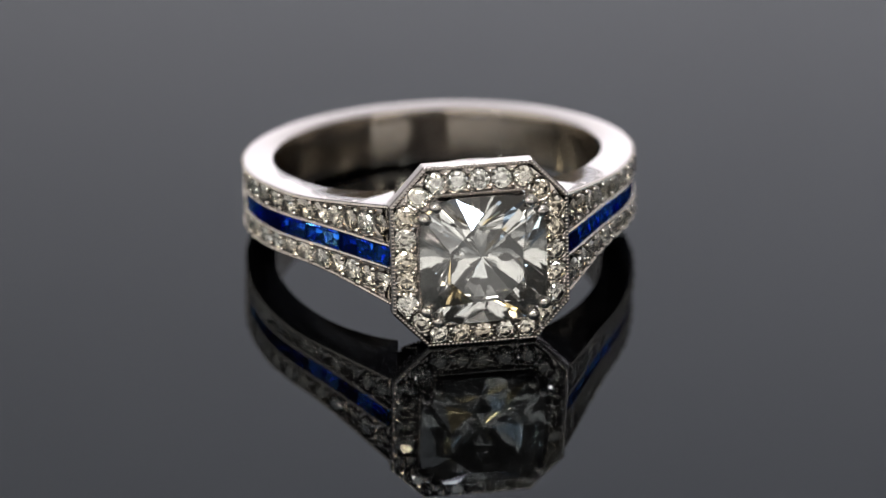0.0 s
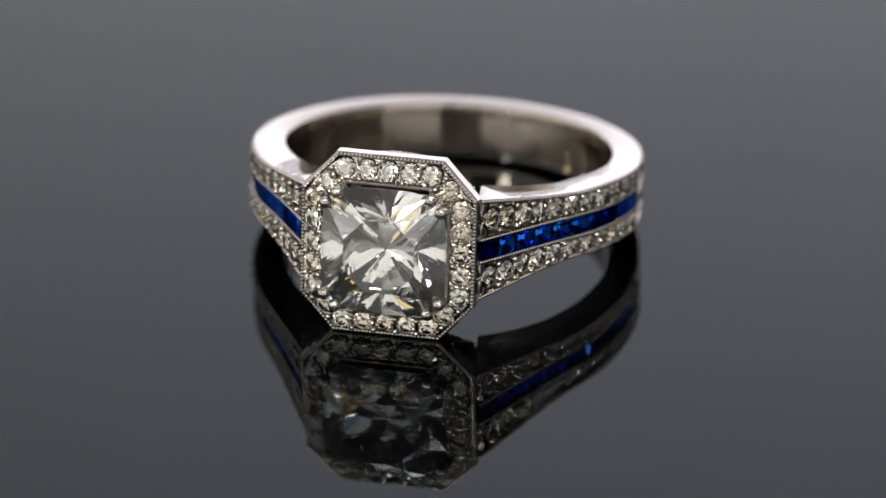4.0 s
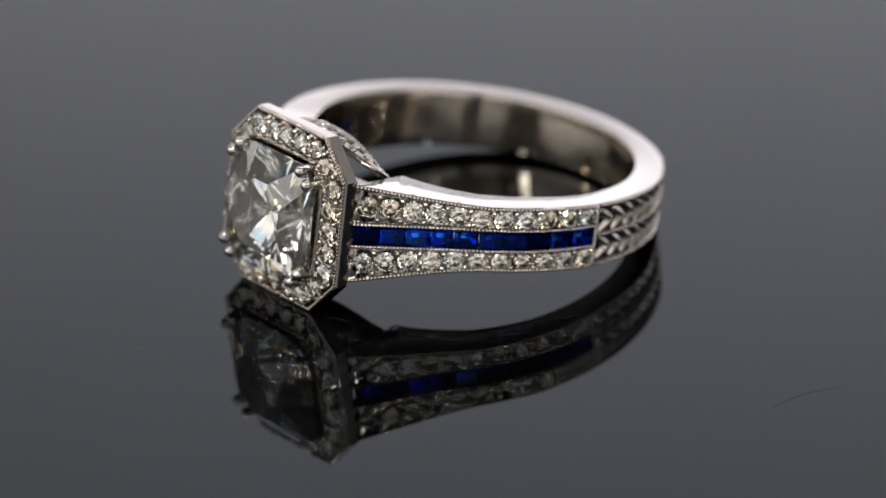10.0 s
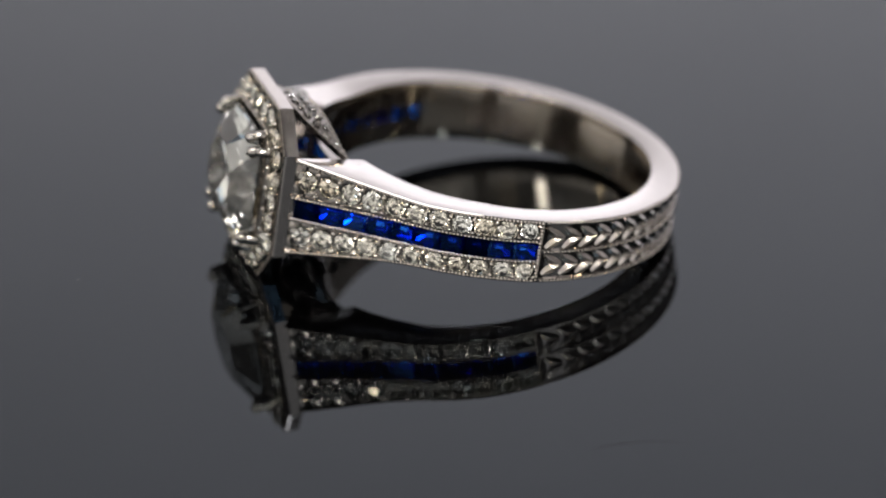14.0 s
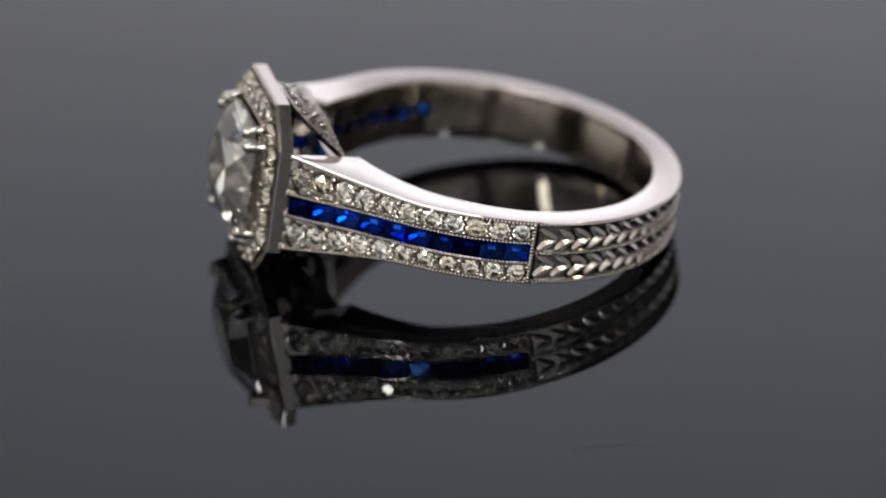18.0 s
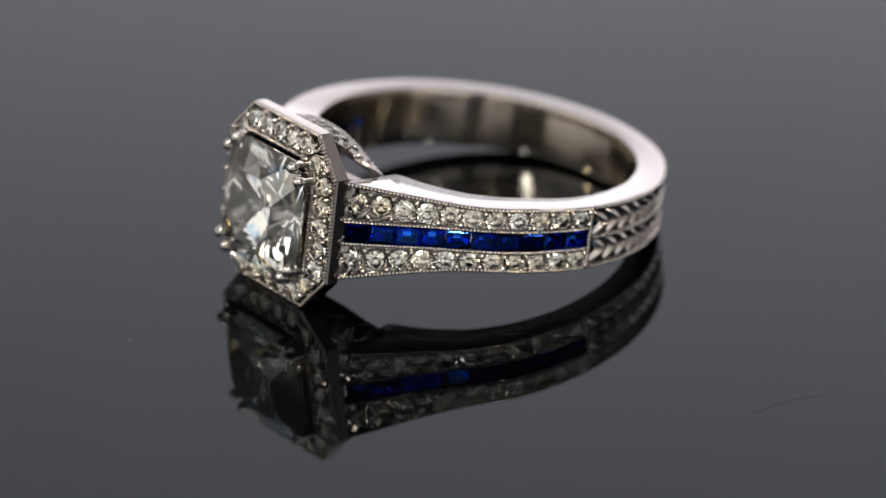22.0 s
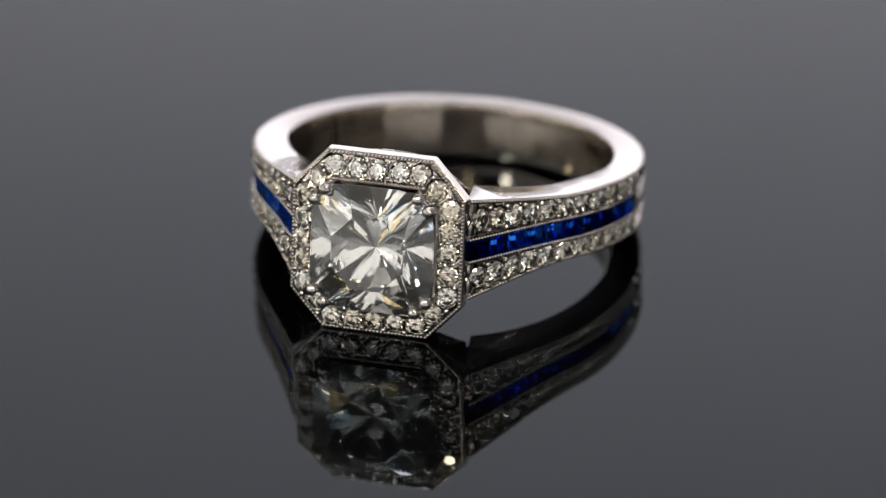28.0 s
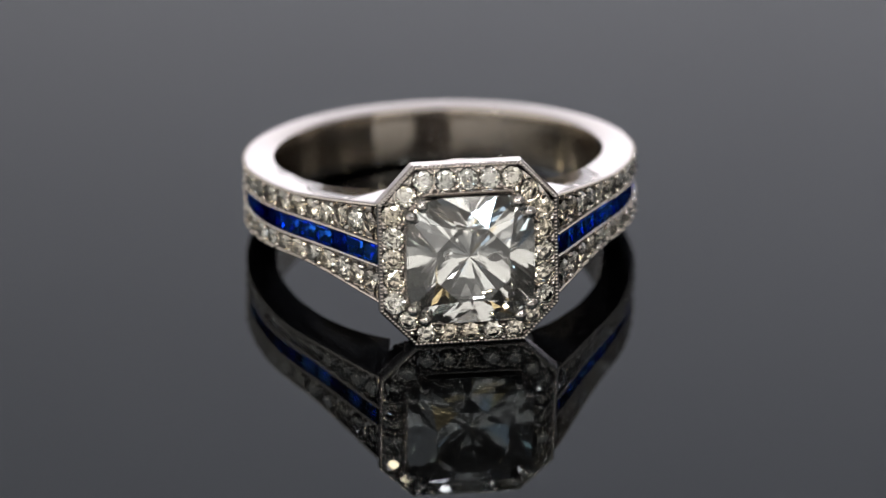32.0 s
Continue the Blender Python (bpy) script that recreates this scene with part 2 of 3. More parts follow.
def shoulder_solid(side, up):
    """One half (above or below the sapphire channel) of one shoulder."""
    stations = []
    n = 40
    for i in range(n + 1):
        u = i / n
        (ox, oy), _ = outer_at(u)
        ix, iy = inner_at(u)
        d = Vector((ox - ix, oy - iy))
        t = d.length
        d = d / t
        b, s = half_at(u, up), sap_at(u)
        dep = min(0.60, t * 0.5)
        loop = [(0.0, 0.35), (0.0, b * 0.72), (0.02, b - 0.17), (0.06, b - 0.05), (0.16, b), (t - 0.05, b), (t, b - 0.05), (t, b - 0.20), (t - 0.04, b - 0.22),
                (t - dep, b - 0.25), (t - dep, s + 0.25), (t - 0.04, s + 0.22), (t, s + 0.20), (t, s + 0.03), (t - 0.03, s), (t - dep, s - 0.02), (t - dep - 0.02, 0.35)]
        stations.append([((ix + d.x * a) * side, iy + d.y * a, z * up) for a, z in loop])
    return sweep(stations, False)


def back_ro(w):
    """The band is a little thinner at its back; w is 1 at the stones and 0 opposite the head."""
    return RO - 0.10 * (1 - w * w)


def back_band():
    stations = []
    n = 120
    for i in range(n + 1):
        phi = END_PHI + (2 * math.pi - 2 * END_PHI) * i / n
        w = abs(i / n - 0.5) * 2
        b = 1.50 + 0.19 * w ** 2
        ro = back_ro(w)
        f = ro - (0.0 if i in (0, n) else 0.11)
        loop = [(RI + 0.16, -b), (RI + 0.06, -b + 0.05), (RI + 0.02, -b + 0.17), (RI, -b * 0.5), (RI, 0), (RI, b * 0.5), (RI + 0.02, b - 0.17), (RI + 0.06, b - 0.05), (RI + 0.16, b),
                (ro - 0.05, b), (ro, b - 0.05), (ro, b - 0.20), (f, b - 0.23), (f, 0.13), (ro, 0.10), (ro, -0.10), (f, -0.13), (f, -b + 0.23), (ro, -b + 0.20), (ro, -b + 0.05), (ro - 0.05, -b)]
        stations.append([(*polar(r, phi), z) for r, z in loop])
    return sweep(stations, False)



def brush_inside(me):
    """Give the faces that look at the finger the brushed metal."""
    me.materials.append(INNER_GOLD)
    for f in me.polygons:
        c = Vector((f.center.x, f.center.y, 0)).normalized()
        if f.normal.dot(c) < -0.8:
            f.material_index = 1
    return me


def box_piece(m, sx, sy, sz):
    v = [m @ Vector((x * sx, y * sy, z * sz)) for x in (-1, 1) for y in (-1, 1) for z in (-1, 1)]
    return [tuple(p) for p in v], [(0, 1, 3, 2), (4, 6, 7, 5), (0, 4, 5, 1), (2, 3, 7, 6), (0, 2, 6, 4), (1, 5, 7, 3)]


def outer_pose(u, z, side, inset=0.0):
    (ox, oy), (nx, ny) = outer_at(u)
    m = frame_at(((ox - nx * inset) * side, oy - ny * inset, z), (-ny * side, nx, 0), (nx * side, ny, 0))
    return m


bv, bf = back_band()
band = rp("band", brush_inside(mesh_of("band", mm(bv), bf, WHITE_GOLD, True)), label="polished white gold band with flat sides")
rails = {}
for side in (1, -1):
    for up in (1, -1):
        bv, bf = shoulder_solid(side, up)
        rails[side, up] = rp("shoulder_rail", brush_inside(mesh_of("shoulder_rail", mm(bv), bf, WHITE_GOLD, True)), label="white gold shoulder with a row of small diamonds")

# thin rail of metal under the head that closes the finger hole
rail = []
for i in range(33):
    phi = math.radians(-26 + 52 * i / 32)
    rail.append([(*polar(r, phi), z) for r, z in ((8.43, -1.1), (8.43, 1.1), (8.55, 1.25), (9.0, 1.2), (9.1, 0.9), (9.1, -0.9), (9.0, -1.2), (8.55, -1.25))])
rv, rf = sweep(rail, False)
rp("gallery_rail", mesh_of("gallery_rail", mm(rv), rf, WHITE_GOLD, True))


# ---- stones ----
def brilliant(name, r, mat, sides=8):
    pts = []
    for i in range(sides):
        a = 2 * math.pi * (i + 0.5) / sides
        pts.append((0.56 * r * math.cos(a), 0.56 * r * math.sin(a), 0.30 * r))
        a = 2 * math.pi * i / sides
        pts.append((0.80 * r * math.cos(a), 0.80 * r * math.sin(a), 0.19 * r))
        pts.append((0.42 * r * math.cos(a), 0.42 * r * math.sin(a), -0.52 * r))
    for i in range(sides * 2):
        a = math.pi * i / sides
        for h in (0.025, -0.025):
            pts.append((r * math.cos(a), r * math.sin(a), h * r))
    pts.append((0, 0, -0.86 * r))
    return hull(name, mm(pts), mat)


def spin(a):
    return Matrix.Rotation(a, 4, "Z")


bead_mesh = {}


def bead_part(m, r, parent=None):
    key = round(r, 2)
    if key not in bead_mesh:
        v, f = ball((0, 0, 0), r, 10, 7)
        bead_mesh[key] = mesh_of("bead_prong", mm(v), f, BRIGHT_GOLD, True)
    rp("bead_prong", bead_mesh[key], m, parent=parent)


web_mesh = {}


def web_part(m, length, pitch, r, parent=None):
    """The metal left between two round seats of a row, slightly domed and cut to the circles on both sides."""
    key = (round(length, 1), round(pitch, 1), round(r, 1))
    if key not in web_mesh:
        h, hole = key[0] / 2, r * 0.93
        st = []
        for i in range(13):
            y = -h + 2 * h * i / 12
            w = max(0.035, pitch / 2 - math.sqrt(max(0.0, hole * hole - y * y)))
            d = 0.06 * (y / h) ** 2
            st.append([(-w, y, -0.40), (-w, y, -0.07 - d), (-w * 0.5, y, -0.015 - d), (0, y, 0.01 - d), (w * 0.5, y, -0.015 - d), (w, y, -0.07 - d), (w, y, -0.40)])
        v, f = sweep(st, False)
        web_mesh[key] = mesh_of("seat_web", mm(v), f, BRIGHT_GOLD, True)
    rp("seat_web", web_mesh[key], m, parent=parent)


rng = random.Random(7)
N_ROW, N_SAP = 11, 10
stone_cache = {}


def stone(m, r, parent=None, mat=DIAMOND, name="diamond"):
    key = round(r / 0.04) * 0.04
    if key not in stone_cache:
        stone_cache[key] = brilliant("diamond", key, mat)
    wob = Matrix.Rotation(rng.uniform(-0.16, 0.16), 4, "X") @ Matrix.Rotation(rng.uniform(-0.16, 0.16), 4, "Y")
    rp(name, stone_cache[key], m @ wob @ spin(rng.uniform(0, 0.8)), parent=parent)


for side in (1, -1):
    for up in (1, -1):
        for i in range(N_ROW):
            u = (i + 0.5) / N_ROW
            b, s = half_at(u, up), sap_at(u)
            zc, hz = (b + s) / 2, (b - s) / 2 - 0.17
            r = min(0.56, hz + 0.08)
            stone(outer_pose(u, zc * up, side, 0.05), r, rails[side, up])
        for i in range(N_ROW):
            u = i / N_ROW
            u = min(max(u, 0.012), 0.99)
            b, s = half_at(u, up), sap_at(u)
            zc, hz = (b + s) / 2, (b - s) / 2 - 0.17
            web_part(outer_pose(u, zc * up, side, 0.03), 2 * hz + 0.2, SHOULDER / N_ROW * 1.0, min(0.56, hz + 0.08), rails[side, up])
            if i == N_ROW - 1:
                web_part(outer_pose(0.985, zc * up, side, 0.05), 2 * hz + 0.3, 0.5, 0.2, rails[side, up])
            for q in (-1, 1):
                bead_part(outer_pose(u, (zc + q * hz * 0.72) * up, side, -0.06), 0.15 if u > 0.5 else 0.13, rails[side, up])


# channel-set sapphires with open backs, and the bars between them
def sapphire_mesh(w, h, depth):
    pts = []
    for x, y, z in ((1.0, 1.0, -0.10), (0.97, 0.97, -0.03), (0.80, 0.72, 0.06), (0.85, 0.85, -0.35), (0.55, 0.5, -0.62), (0.30, 0.22, -0.85)):
        for sx in (-1, 1):
            for sy in (-1, 1):
                pts.append((sx * x * w, sy * y * h, z * depth if z < 0 else z))
    return hull("sapphire", mm(pts), SAPPHIRE)


sap_meshes = [sapphire_mesh(SHOULDER / N_SAP / 2 * 0.992, 0.49 + 0.03 * k / 3, 1.0) for k in range(4)]
for side in (1, -1):
    for i in range(N_SAP):
        u = 0.004 + (i + 0.5) / N_SAP * 0.992
        wob = Matrix.Rotation(rng.uniform(-0.09, 0.09), 4, "X") @ Matrix.Rotation(rng.uniform(-0.08, 0.08), 4, "Y")
        rp("sapphire", sap_meshes[min(3, int(u * 4))], outer_pose(u, 0, side, 0.10) @ wob, label="square-cut deep blue sapphire")
bar_v, bar_f = box_piece(Matrix.Identity(4), 0.13, 0.50, 0.28)
bar_mesh = mesh_of("channel_bar", mm(bar_v), bar_f, WHITE_GOLD)
for side in (1, -1):
    for i in range(N_SAP):
        u = min(0.995, 0.02 + i / N_SAP * 0.985)
        ix, iy = inner_at(u)
        (ox, oy), (nx, ny) = outer_at(u)
        d = Vector((ox - ix, oy - iy)).normalized()
        rp("channel_bar", bar_mesh, frame_at(((ix + d.x * 0.32) * side, iy + d.y * 0.32, 0), (-d.y * side, d.x, 0), (d.x * side, d.y, 0)))


# ---- milgrain edges: rows of fine beads ----
def bead_row(points, r, name="milgrain_edge", parent=None):
    v, f = joined([ball(p, r, 6, 4) for p in points])
    rp(name, mesh_of(name, mm(v), f, BRIGHT_GOLD, True), kind="stuff", parent=parent)


PITCH = 0.19
for side in (1, -1):
    for up in (1, -1):
        n = int(SHOULDER / PITCH)
        top, low = [], []
        for i in range(n + 1):
            u = i / n
            (ox, oy), (nx, ny) = outer_at(u)
            top.append((ox * side, oy, (half_at(u, up) - 0.11) * up))
            low.append((ox * side, oy, (sap_at(u) + 0.065) * up))
        bead_row(top, 0.095, parent=rails[side, up])
        bead_row(low, 0.095, parent=rails[side, up])
    col = [((RO) * math.sin(END_PHI) * side, -RO * math.cos(END_PHI), -1.53 + 0.18 * i) for i in range(18)]
    bead_row(col, 0.115, parent=band)
    for zz in (-1.0, 0.0, 1.0):
        pts = []
        for i in range(88):
            phi = END_PHI + 0.03 + i * PITCH / RO
            b = 1.50 + 0.19 * (1 - i / 88.0) ** 2 if zz else 0.0
            x, y = polar(back_ro(1 - i / 86.0), phi)
            pts.append((x * side, y, zz * (b - 0.11)))
        bead_row(pts, 0.075, parent=band)


# ---- wheat engraving round the back ----
def leaf_pair():
    """Two curved grains that meet on the row's middle line."""
    out = []
    for s in (1, -1):
        pts = [Vector((0.56, 0.03 * s)), Vector((0.20, 0.12 * s)), Vector((-0.10, 0.28 * s)), Vector((-0.36, 0.56 * s))]
        st = []
        for i in range(7):
            t = i / 6
            c = pts[0] * (1 - t) ** 3 + pts[1] * 3 * t * (1 - t) ** 2 + pts[2] * 3 * t * t * (1 - t) + pts[3] * t ** 3
            d = ((pts[1] - pts[0]) * (1 - t) ** 2 + (pts[2] - pts[1]) * 2 * t * (1 - t) + (pts[3] - pts[2]) * t * t).normalized()
            w = 0.05 + 0.19 * math.sin(math.pi * min(1.0, 0.12 + t * 0.80)) ** 0.8
            n = Vector((-d.y, d.x))
            h = 0.05 + 0.12 * math.sin(math.pi * (0.15 + 0.75 * t))
            st.append([(c.x + n.x * w, c.y + n.y * w, 0.0), (c.x + n.x * w * 0.12, c.y + n.y * w * 0.12, h), (c.x - n.x * w * 0.12, c.y - n.y * w * 0.12, h), (c.x - n.x * w, c.y - n.y * w, 0.0)])
        out.append(sweep(st, False))
    return joined(out)


lv, lf = leaf_pair()
leaf_mesh = mesh_of("engraved_leaf", mm(lv), lf, WORN_GOLD, True)
for side in (1, -1):
    for i in range(16):
        phi = END_PHI + 0.070 + i * 0.0955
        x, y = polar(back_ro(1 - i / 16.5) - 0.11, phi)
        nx, ny = polar(1, phi)
        for z in (0.72, -0.72):
            m = frame_at((x * side, y, z), (-nx * 0 + ny * -1 * side, nx, 0), (nx * side, ny, 0))
            rp("engraved_leaf", leaf_mesh, m, parent=band)

# ---- the head: halo plate, stones, prongs, square diamond ----
HEAD = Matrix.Translation((HEAD_X, 0, 0)) @ Matrix.Translation((0, HEAD_Y, 0)) @ Matrix.Rotation(-0.005, 4, "X")


def head_pose(x, y, z):
    """A pose on the head's front: x across, y up along the ring's axis, z outward."""
    return HEAD @ Matrix(((1, 0, 0, x), (0, 0, -1, -z), (0, 1, 0, y), (0, 0, 0, 1)))


def octagon(e):
    hx, hz = HALF_X - e, HALF_Z - e
    cx, cz = CUT_X - 0.586 * e, CUT_Z - 0.586 * e
    return [(-hx + cx, hz), (hx - cx, hz), (hx, hz - cz), (hx, -hz + cz), (hx - cx, -hz), (-hx + cx, -hz), (-hx, -hz + cz), (-hx, hz - cz)]


profile = [(0.0, -0.68), (0.0, -0.06), (0.05, 0.0), (0.20, 0.0), (0.24, -0.05), (0.27, -0.55), (1.20, -0.55), (1.23, -0.05), (1.27, 0.0), (1.39, 0.0), (1.44, -0.06), (1.46, -0.68)]
SLOPE = 0.42  # the halo rises towards the stone
stations = []
for c in range(8):
    stations.append([(octagon(e)[c][0], octagon(e)[c][1], z + (SLOPE * e if z > -0.6 else 0.0)) for e, z in profile])
hv, hf = sweep(stations, True)
halo = rp("halo", mesh_of("halo", mm(hv), hf, HALO_GOLD), head_pose(0, 0, 0), label="octagonal white gold halo with beaded edges")


def along(poly, pitch):
    pts = []
    n = len(poly)
    for i in range(n):
        a, b = Vector(poly[i]), Vector(poly[(i + 1) % n])
        k = max(1, round((b - a).length / pitch))
        pts += [a + (b - a) * (j / k) for j in range(k)]
    return pts


def head_bead_row(poly, pitch, r, z):
    v, f = joined([ball((p.x, p.y, z), r, 6, 4) for p in along(poly, pitch)])
    rp("milgrain_edge", mesh_of("milgrain_edge", mm(v), f, BRIGHT_GOLD, True), head_pose(0, 0, 0), kind="stuff", parent=halo)


head_bead_row(octagon(0.13), 0.19, 0.095, 0.13 * SLOPE)
head_bead_row(octagon(1.33), 0.17, 0.08, 1.33 * SLOPE)

# halo stones: five along each side and one in each corner
mid = octagon(0.73)
halo_spots = []
for k in range(4):
    a, b = Vector(mid[2 * k]), Vector(mid[2 * k + 1])
    ext = (b - a).normalized() * 0.33
    a, b = a - ext, b + ext
    for j in range(5):
        halo_spots.append((a + (b - a) * ((j + 0.5) / 5), (b - a).length / 10, (b - a).normalized()))
    c0, c1 = Vector(mid[2 * k + 1]), Vector(mid[(2 * k + 2) % 8])
    halo_spots.append(((c0 + c1) / 2, 0.54, (c1 - c0).normalized()))
for k, (p, r, way) in enumerate(halo_spots):
    lean = -0.6 * math.atan(SLOPE)
    stone(head_pose(p.x, p.y, 0.73 * SLOPE - 0.02) @ Matrix.Rotation(lean, 4, (way.x, way.y, 0)), min(0.58, r * 0.98), halo)
    q, r2, way2 = halo_spots[(k + 1) % len(halo_spots)]
    g = (p + q) / 2
    d = (q - p).normalized()
    m = head_pose(g.x, g.y, 0.73 * SLOPE - 0.03) @ Matrix.Rotation(lean, 4, (d.x, d.y, 0)) @ spin(math.atan2(d.y, d.x))
    web_part(m, 1.08, (q - p).length, min(0.56, (r + r2) * 0.49), halo)
    for s in (-1, 1):
        bead_part(m @ Matrix.Translation((0, 0.37 * s, 0.11)), 0.14, halo)

# basket under the stone, its unseen cone closed to throw light back into it
bas = []
for hx, z in ((3.01, -0.67), (2.95, -0.40), (2.75, -0.40), (0.5, -2.45), (0.7, -2.6), (2.6, -1.0)):
    bas.append((hx, z))
st = []
for c in range(8):
    loop = []
    for hx, z in bas:
        cut = hx * 0.28
        o = [(-hx + cut, hx), (hx - cut, hx), (hx, hx - cut), (hx, -hx + cut), (hx - cut, -hx), (-hx + cut, -hx), (-hx, -hx + cut), (-hx, hx - cut)]
        loop.append((o[c][0], o[c][1], z))
    st.append(loop)
bv, bf = sweep(st, True)
rp("reflector_basket", mesh_of("reflector_basket", mm(bv), bf, WHITE_GOLD), head_pose(0, 0, 0))

# bright collar added to fill the dark gap from the halo's inner edge up to the girdle
st = []
for c in range(8):
    loop = []
    for hx, z in ((3.01, -0.40), (3.01, 0.20), (3.00, 0.66), (2.94, 0.70), (2.82, 0.45), (2.76, -0.38)):
        cut = hx * 0.26
        o = [(-hx + cut, hx), (hx - cut, hx), (hx, hx - cut), (hx, -hx + cut), (hx - cut, -hx), (-hx + cut, -hx), (-hx, -hx + cut), (-hx, hx - cut)]
        loop.append((o[c][0], o[c][1] * 1.02, z))
    st.append(loop)
cv, cf = sweep(st, True)
rp("gap_collar", mesh_of("gap_collar", mm(cv), cf, BRIGHT_GOLD), head_pose(0, 0, 0))

# the centre stone
GIRDLE, SX, SZ = 0.95, 3.17, 3.22


def cushion(f, n, power=5.0, phase=0.0):
    out = []
    for i in range(n):
        a = 2 * math.pi * (i + phase) / n
        c, s = math.cos(a), math.sin(a)
        k = (abs(c) ** power + abs(s) ** power) ** (-1 / power)
        out.append((SX * f * k * c, SZ * f * k * s))
    return out


def centre_stone():
    pts = []
    for h in (0.05, -0.05):
        pts += [(x, y, h) for x, y in cushion(1.0, 24, 4.8, 0.5)]
    for f, z, n, power, phase in ((0.58, 1.02, 8, 3.2, 0.5), (0.79, 0.54, 16, 3.8, 0.0)):
        pts += [(x, y, z) for x, y in cushion(f, n, power, phase)]
    cut = random.Random(11)
    for f, n, power, phase in ((0.90, 32, 4.6, 0.0), (0.75, 32, 3.9, 0.5), (0.57, 24, 3.2, 0.0), (0.37, 16, 2.6, 0.5), (0.18, 16, 2.2, 0.0)):
        for x, y in cushion(f, n, power, phase):
            g = f * (1 + cut.uniform(-0.009, 0.009))
            pts.append((x, y, -2.93 * (1 - g) - 0.27 * g * (1 - g)))
    pts.append((0.02, -0.03, -2.93))
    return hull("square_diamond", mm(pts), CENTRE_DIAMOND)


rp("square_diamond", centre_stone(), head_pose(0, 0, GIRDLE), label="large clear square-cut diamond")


def claw(p0, p1, p2, p3, r0, r1):
    """A bent wire that ends in a ball."""
    st = []
    pts = [Vector(p) for p in (p0, p1, p2, p3)]
    for i in range(11):
        t = i / 10
        c = pts[0] * (1 - t) ** 3 + pts[1] * 3 * t * (1 - t) ** 2 + pts[2] * 3 * t * t * (1 - t) + pts[3] * t ** 3
        d = (pts[1] - pts[0]) * 3 * (1 - t) ** 2 + (pts[2] - pts[1]) * 6 * t * (1 - t) + (pts[3] - pts[2]) * 3 * t * t
        m = frame_at(c, (0.3, 0.2, 1), d)
        r = r0 + (r1 - r0) * t
        st.append([tuple(m @ Vector((r * math.cos(a * math.pi / 5), r * math.sin(a * math.pi / 5), 0))) for a in range(10)])
    return joined([sweep(st, False), ball(p3, r1 * 1.30, 16, 11)])


for sx in (1, -1):
    for sy in (1, -1):
        for a, b in ((2.36, 2.92), (2.92, 2.36)):
            px, py = (a, b)
            ex, ey = (0.0, 0.13) if b > a else (0.13, 0.0)
            path = [(px + 0.04 + ex, py + 0.04 + ey, -0.5), (px + 0.04 + ex, py + 0.04 + ey, 0.4), (px + 0.03 + ex, py + 0.03 + ey, 1.05), (px, py, 1.24)]
            v, f = claw(*[(x * sx, y * sy, z) for x, y, z in path], 0.25, 0.25)
            rp("prong", mesh_of("prong", mm(v), f, PRONG_GOLD, True), head_pose(0, 0, 0))


# ---- pointed arches with small diamonds between halo and shoulders ----
def arch_edges(u, up):
    a, side = abs(u), math.copysign(1.0, u)
    k = (1 - a * a) ** 0.8
    rise = 1.0 if up > 0 else 0.75
    back = Vector((3.5 * a ** 1.5 * side, -8.7 - 1.45 * (1 - a * a) ** 0.7, (2.1 + 2.05 * rise * (1 - a ** 3.4)) * up))
    front = Vector((3.5 * a ** 0.85 * side, -8.7 - 2.95 * k, (2.1 + 2.3 * rise * k) * up))
    return back, front


for up in (1, -1):
    st = []
    for i in range(25):
        u = -1.0 + 2.0 * i / 24
        bk, fr = arch_edges(u, up)
        dn = Vector((0, 0, -0.35 if up > 0 else 1.3))
        st.append([tuple(bk), tuple(fr), tuple(fr + dn), tuple(bk + dn)])
    v, f = sweep(st, False)
    arch = rp("gallery_arch", mesh_of("gallery_arch", mm(v), f, WHITE_GOLD), label="pointed arch set with small diamonds")
    for e in (0, 1):
        bead_row([tuple(arch_edges(-0.97 + 1.94 * i / 48, up)[e]) for i in range(49)], 0.07, parent=arch)
    b0, f0 = arch_edges(0, up)
    flip = (arch_edges(0.02, up)[0] - b0).cross(f0 - b0).z < 0
    for row in (0.30, 0.70):
        for i in range(13):
            u = -0.90 + 1.80 * (i + (0.25 if row > 0.5 else -0.25)) / 12
            bk, fr = arch_edges(u, up)
            b2, f2 = arch_edges(u + 0.02, up)
            out = (b2 - bk).cross(fr - bk)
            out = out * -up if flip else out * up
            r = min(0.27, 0.25 * (fr - bk).length)
            if r > 0.08:
                stone(frame_at(bk + (fr - bk) * row + out.normalized() * 0.03, fr - bk, out), r, arch)

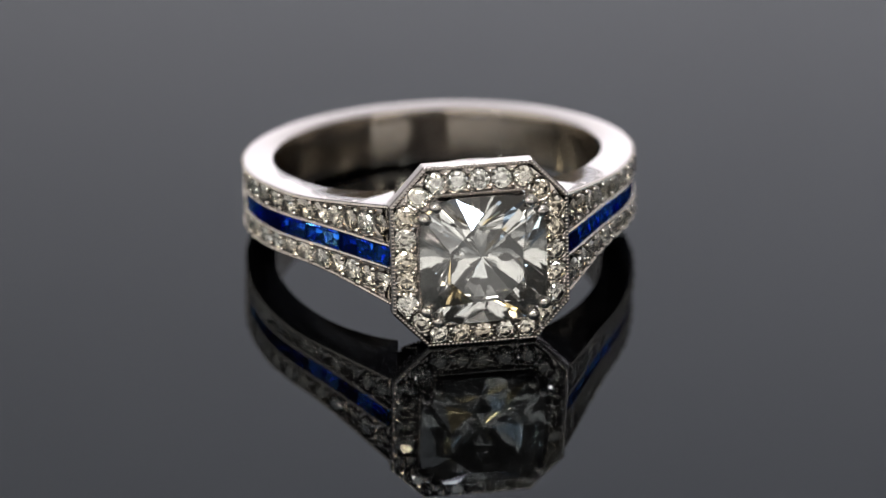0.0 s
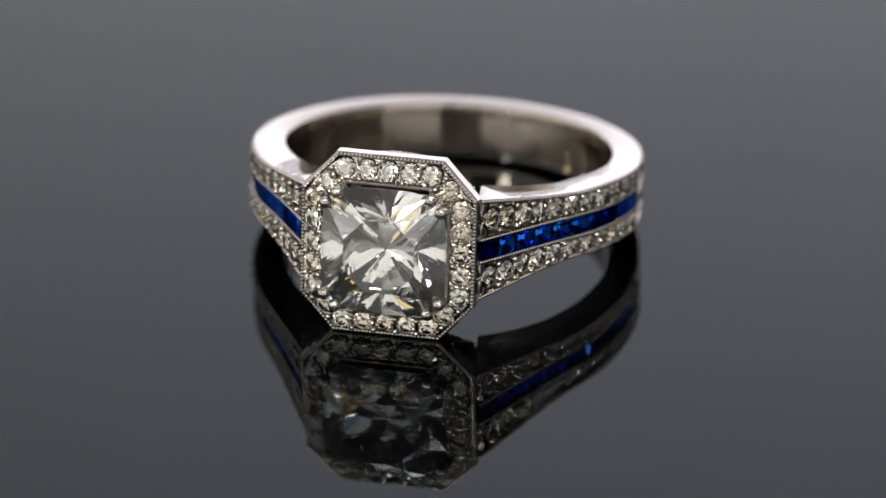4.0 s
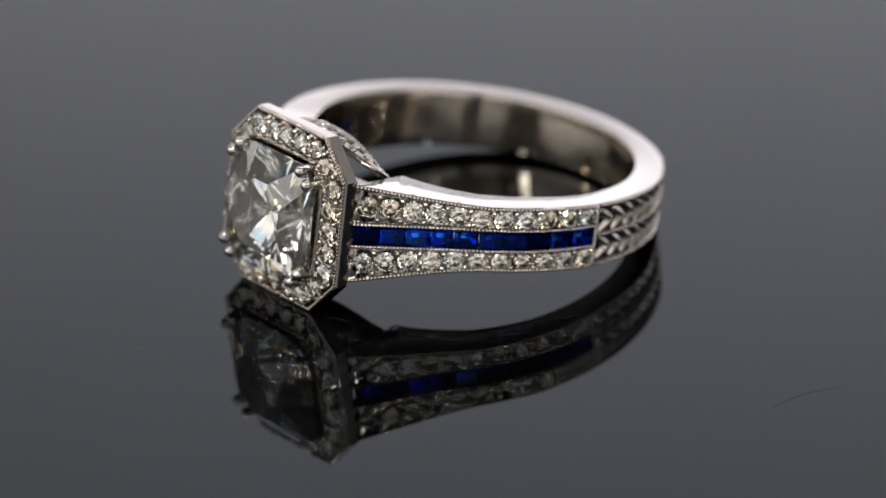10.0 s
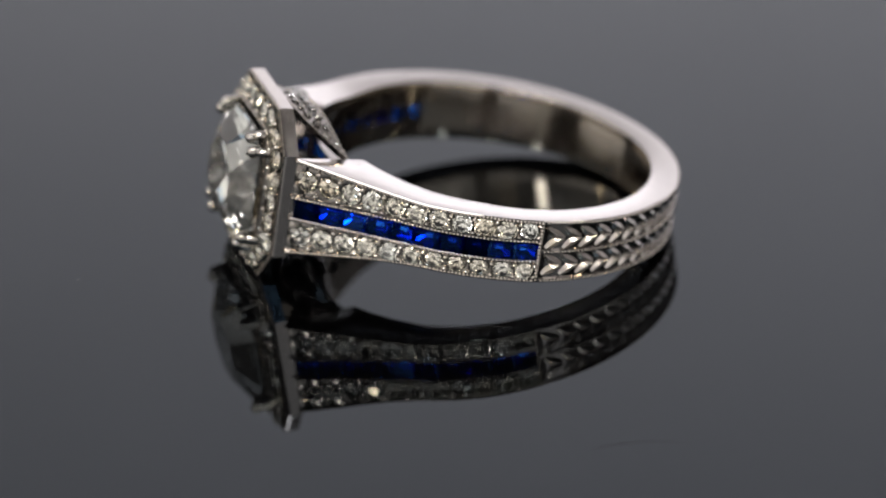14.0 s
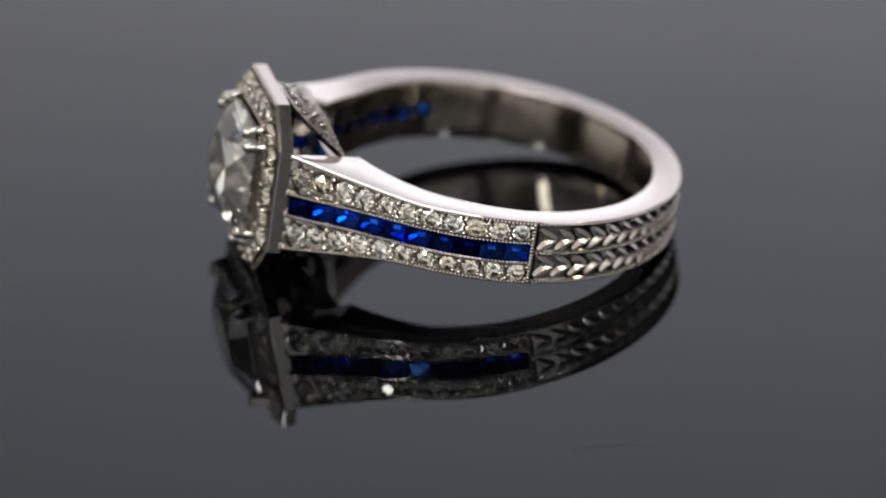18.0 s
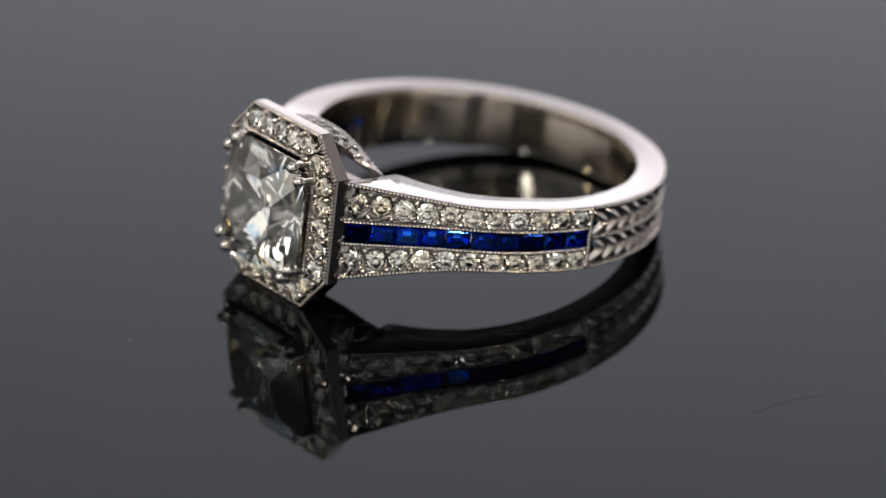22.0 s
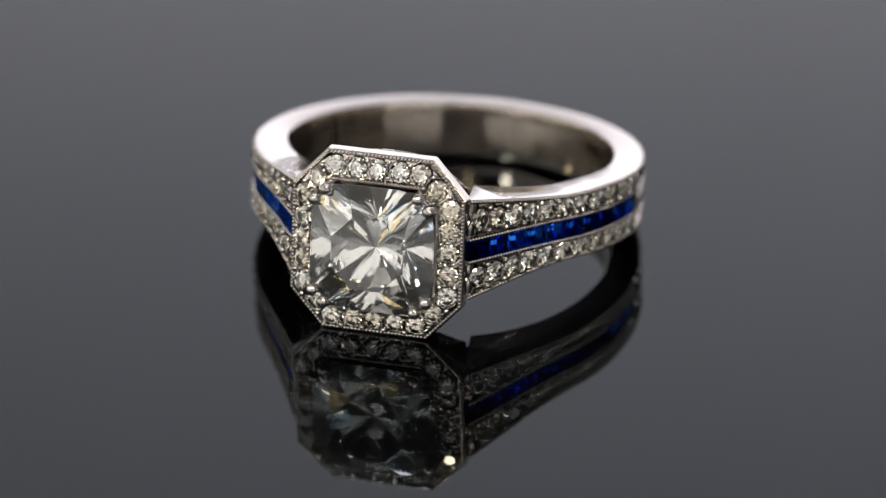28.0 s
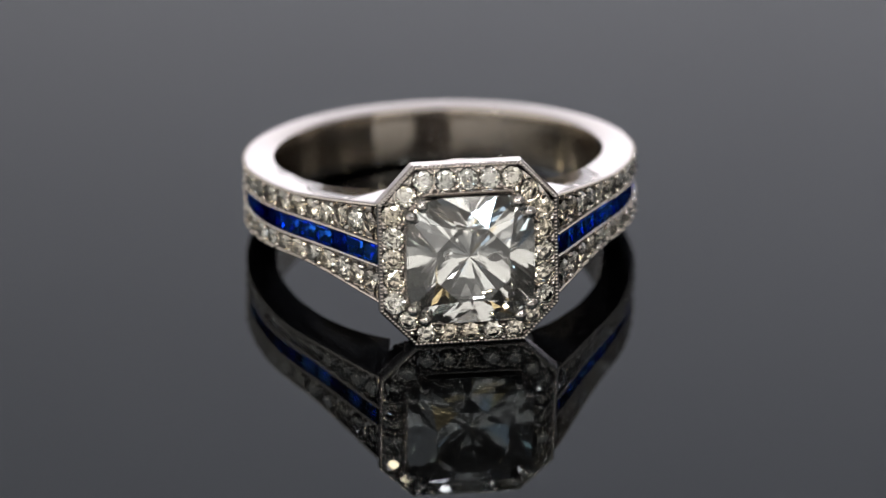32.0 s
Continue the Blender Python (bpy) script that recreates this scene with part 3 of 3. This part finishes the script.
# stamp inside the band, too worn to read
for i in range(5):
    phi = -math.radians(143 + i * 5.2)
    x, y = polar(RI + 0.004, phi)
    nx, ny = polar(-1, phi)
    m = frame_at((x, y, -0.05 - 0.06 * i), (-ny, nx, 0), (nx, ny, 0))
    v, f = box_piece(Matrix.Identity(4), 0.10 + 0.07 * (i % 2), 0.24, 0.012)
    rp("stamp_mark", mesh_of("stamp_mark", mm(v), f, STAMP), m, parent=band)


# ---- dust and fine scratches on the plate ----
def speck(x, y, r):
    v, f = ball((0, 0, 0), r, 6, 4)
    part("dust_speck", mesh_of("dust_speck", [(p[0], p[1], p[2] * 0.4) for p in v], f, DUST, True), turntable, Matrix.Translation((x, y, r * 0.3)))


for i in range(24):
    a, r = rng.uniform(0, 2 * math.pi), 0.04 * math.sqrt(rng.uniform(0.02, 1))
    speck(r * math.cos(a), r * math.sin(a), rng.uniform(0.000008, 0.00002))
speck(-0.00152, -0.02075, 0.00004)


def hair(x0, y0, x1, y1, bow):
    """A fine dark hair or scratch lying on the plate."""
    d = Vector((x1 - x0, y1 - y0))
    n = Vector((-d.y, d.x)).normalized()
    st = []
    for i in range(13):
        t = i / 12
        c = Vector((x0, y0)) + d * t + n * (bow * math.sin(math.pi * t))
        w = 0.000007 * math.sin(math.pi * (0.08 + 0.84 * t))
        st.append([(c.x + n.x * w, c.y + n.y * w, 0.0), (c.x, c.y, 0.000012), (c.x - n.x * w, c.y - n.y * w, 0.0)])
    v, f = sweep(st, False)
    part("scratch", mesh_of("scratch", v, f, HAIR), turntable)


hair(0.0236, -0.0017, 0.0243, 0.0024, 0.0003)
hair(0.00984, -0.00306, 0.01033, -0.0014, 0.0001)


# ---- movement ----
def turn(t):
    return math.radians(10.55 - 5.88 * (t if t <= 16.25 else 32.5 - t))


def motions():
    times = [0.5 * i for i in range(65)] + [16.25]
    ring_rows, plate_rows = [], []
    for t in sorted(times):
        m = Matrix.Rotation(turn(t), 4, "Z")
        plate_rows.append((t, m))
        ring_rows.append((t, m @ Matrix.Translation((RING_X, RING_Y, 0))))
    walk(turntable, plate_rows)
    walk(ring, ring_rows)


motions()
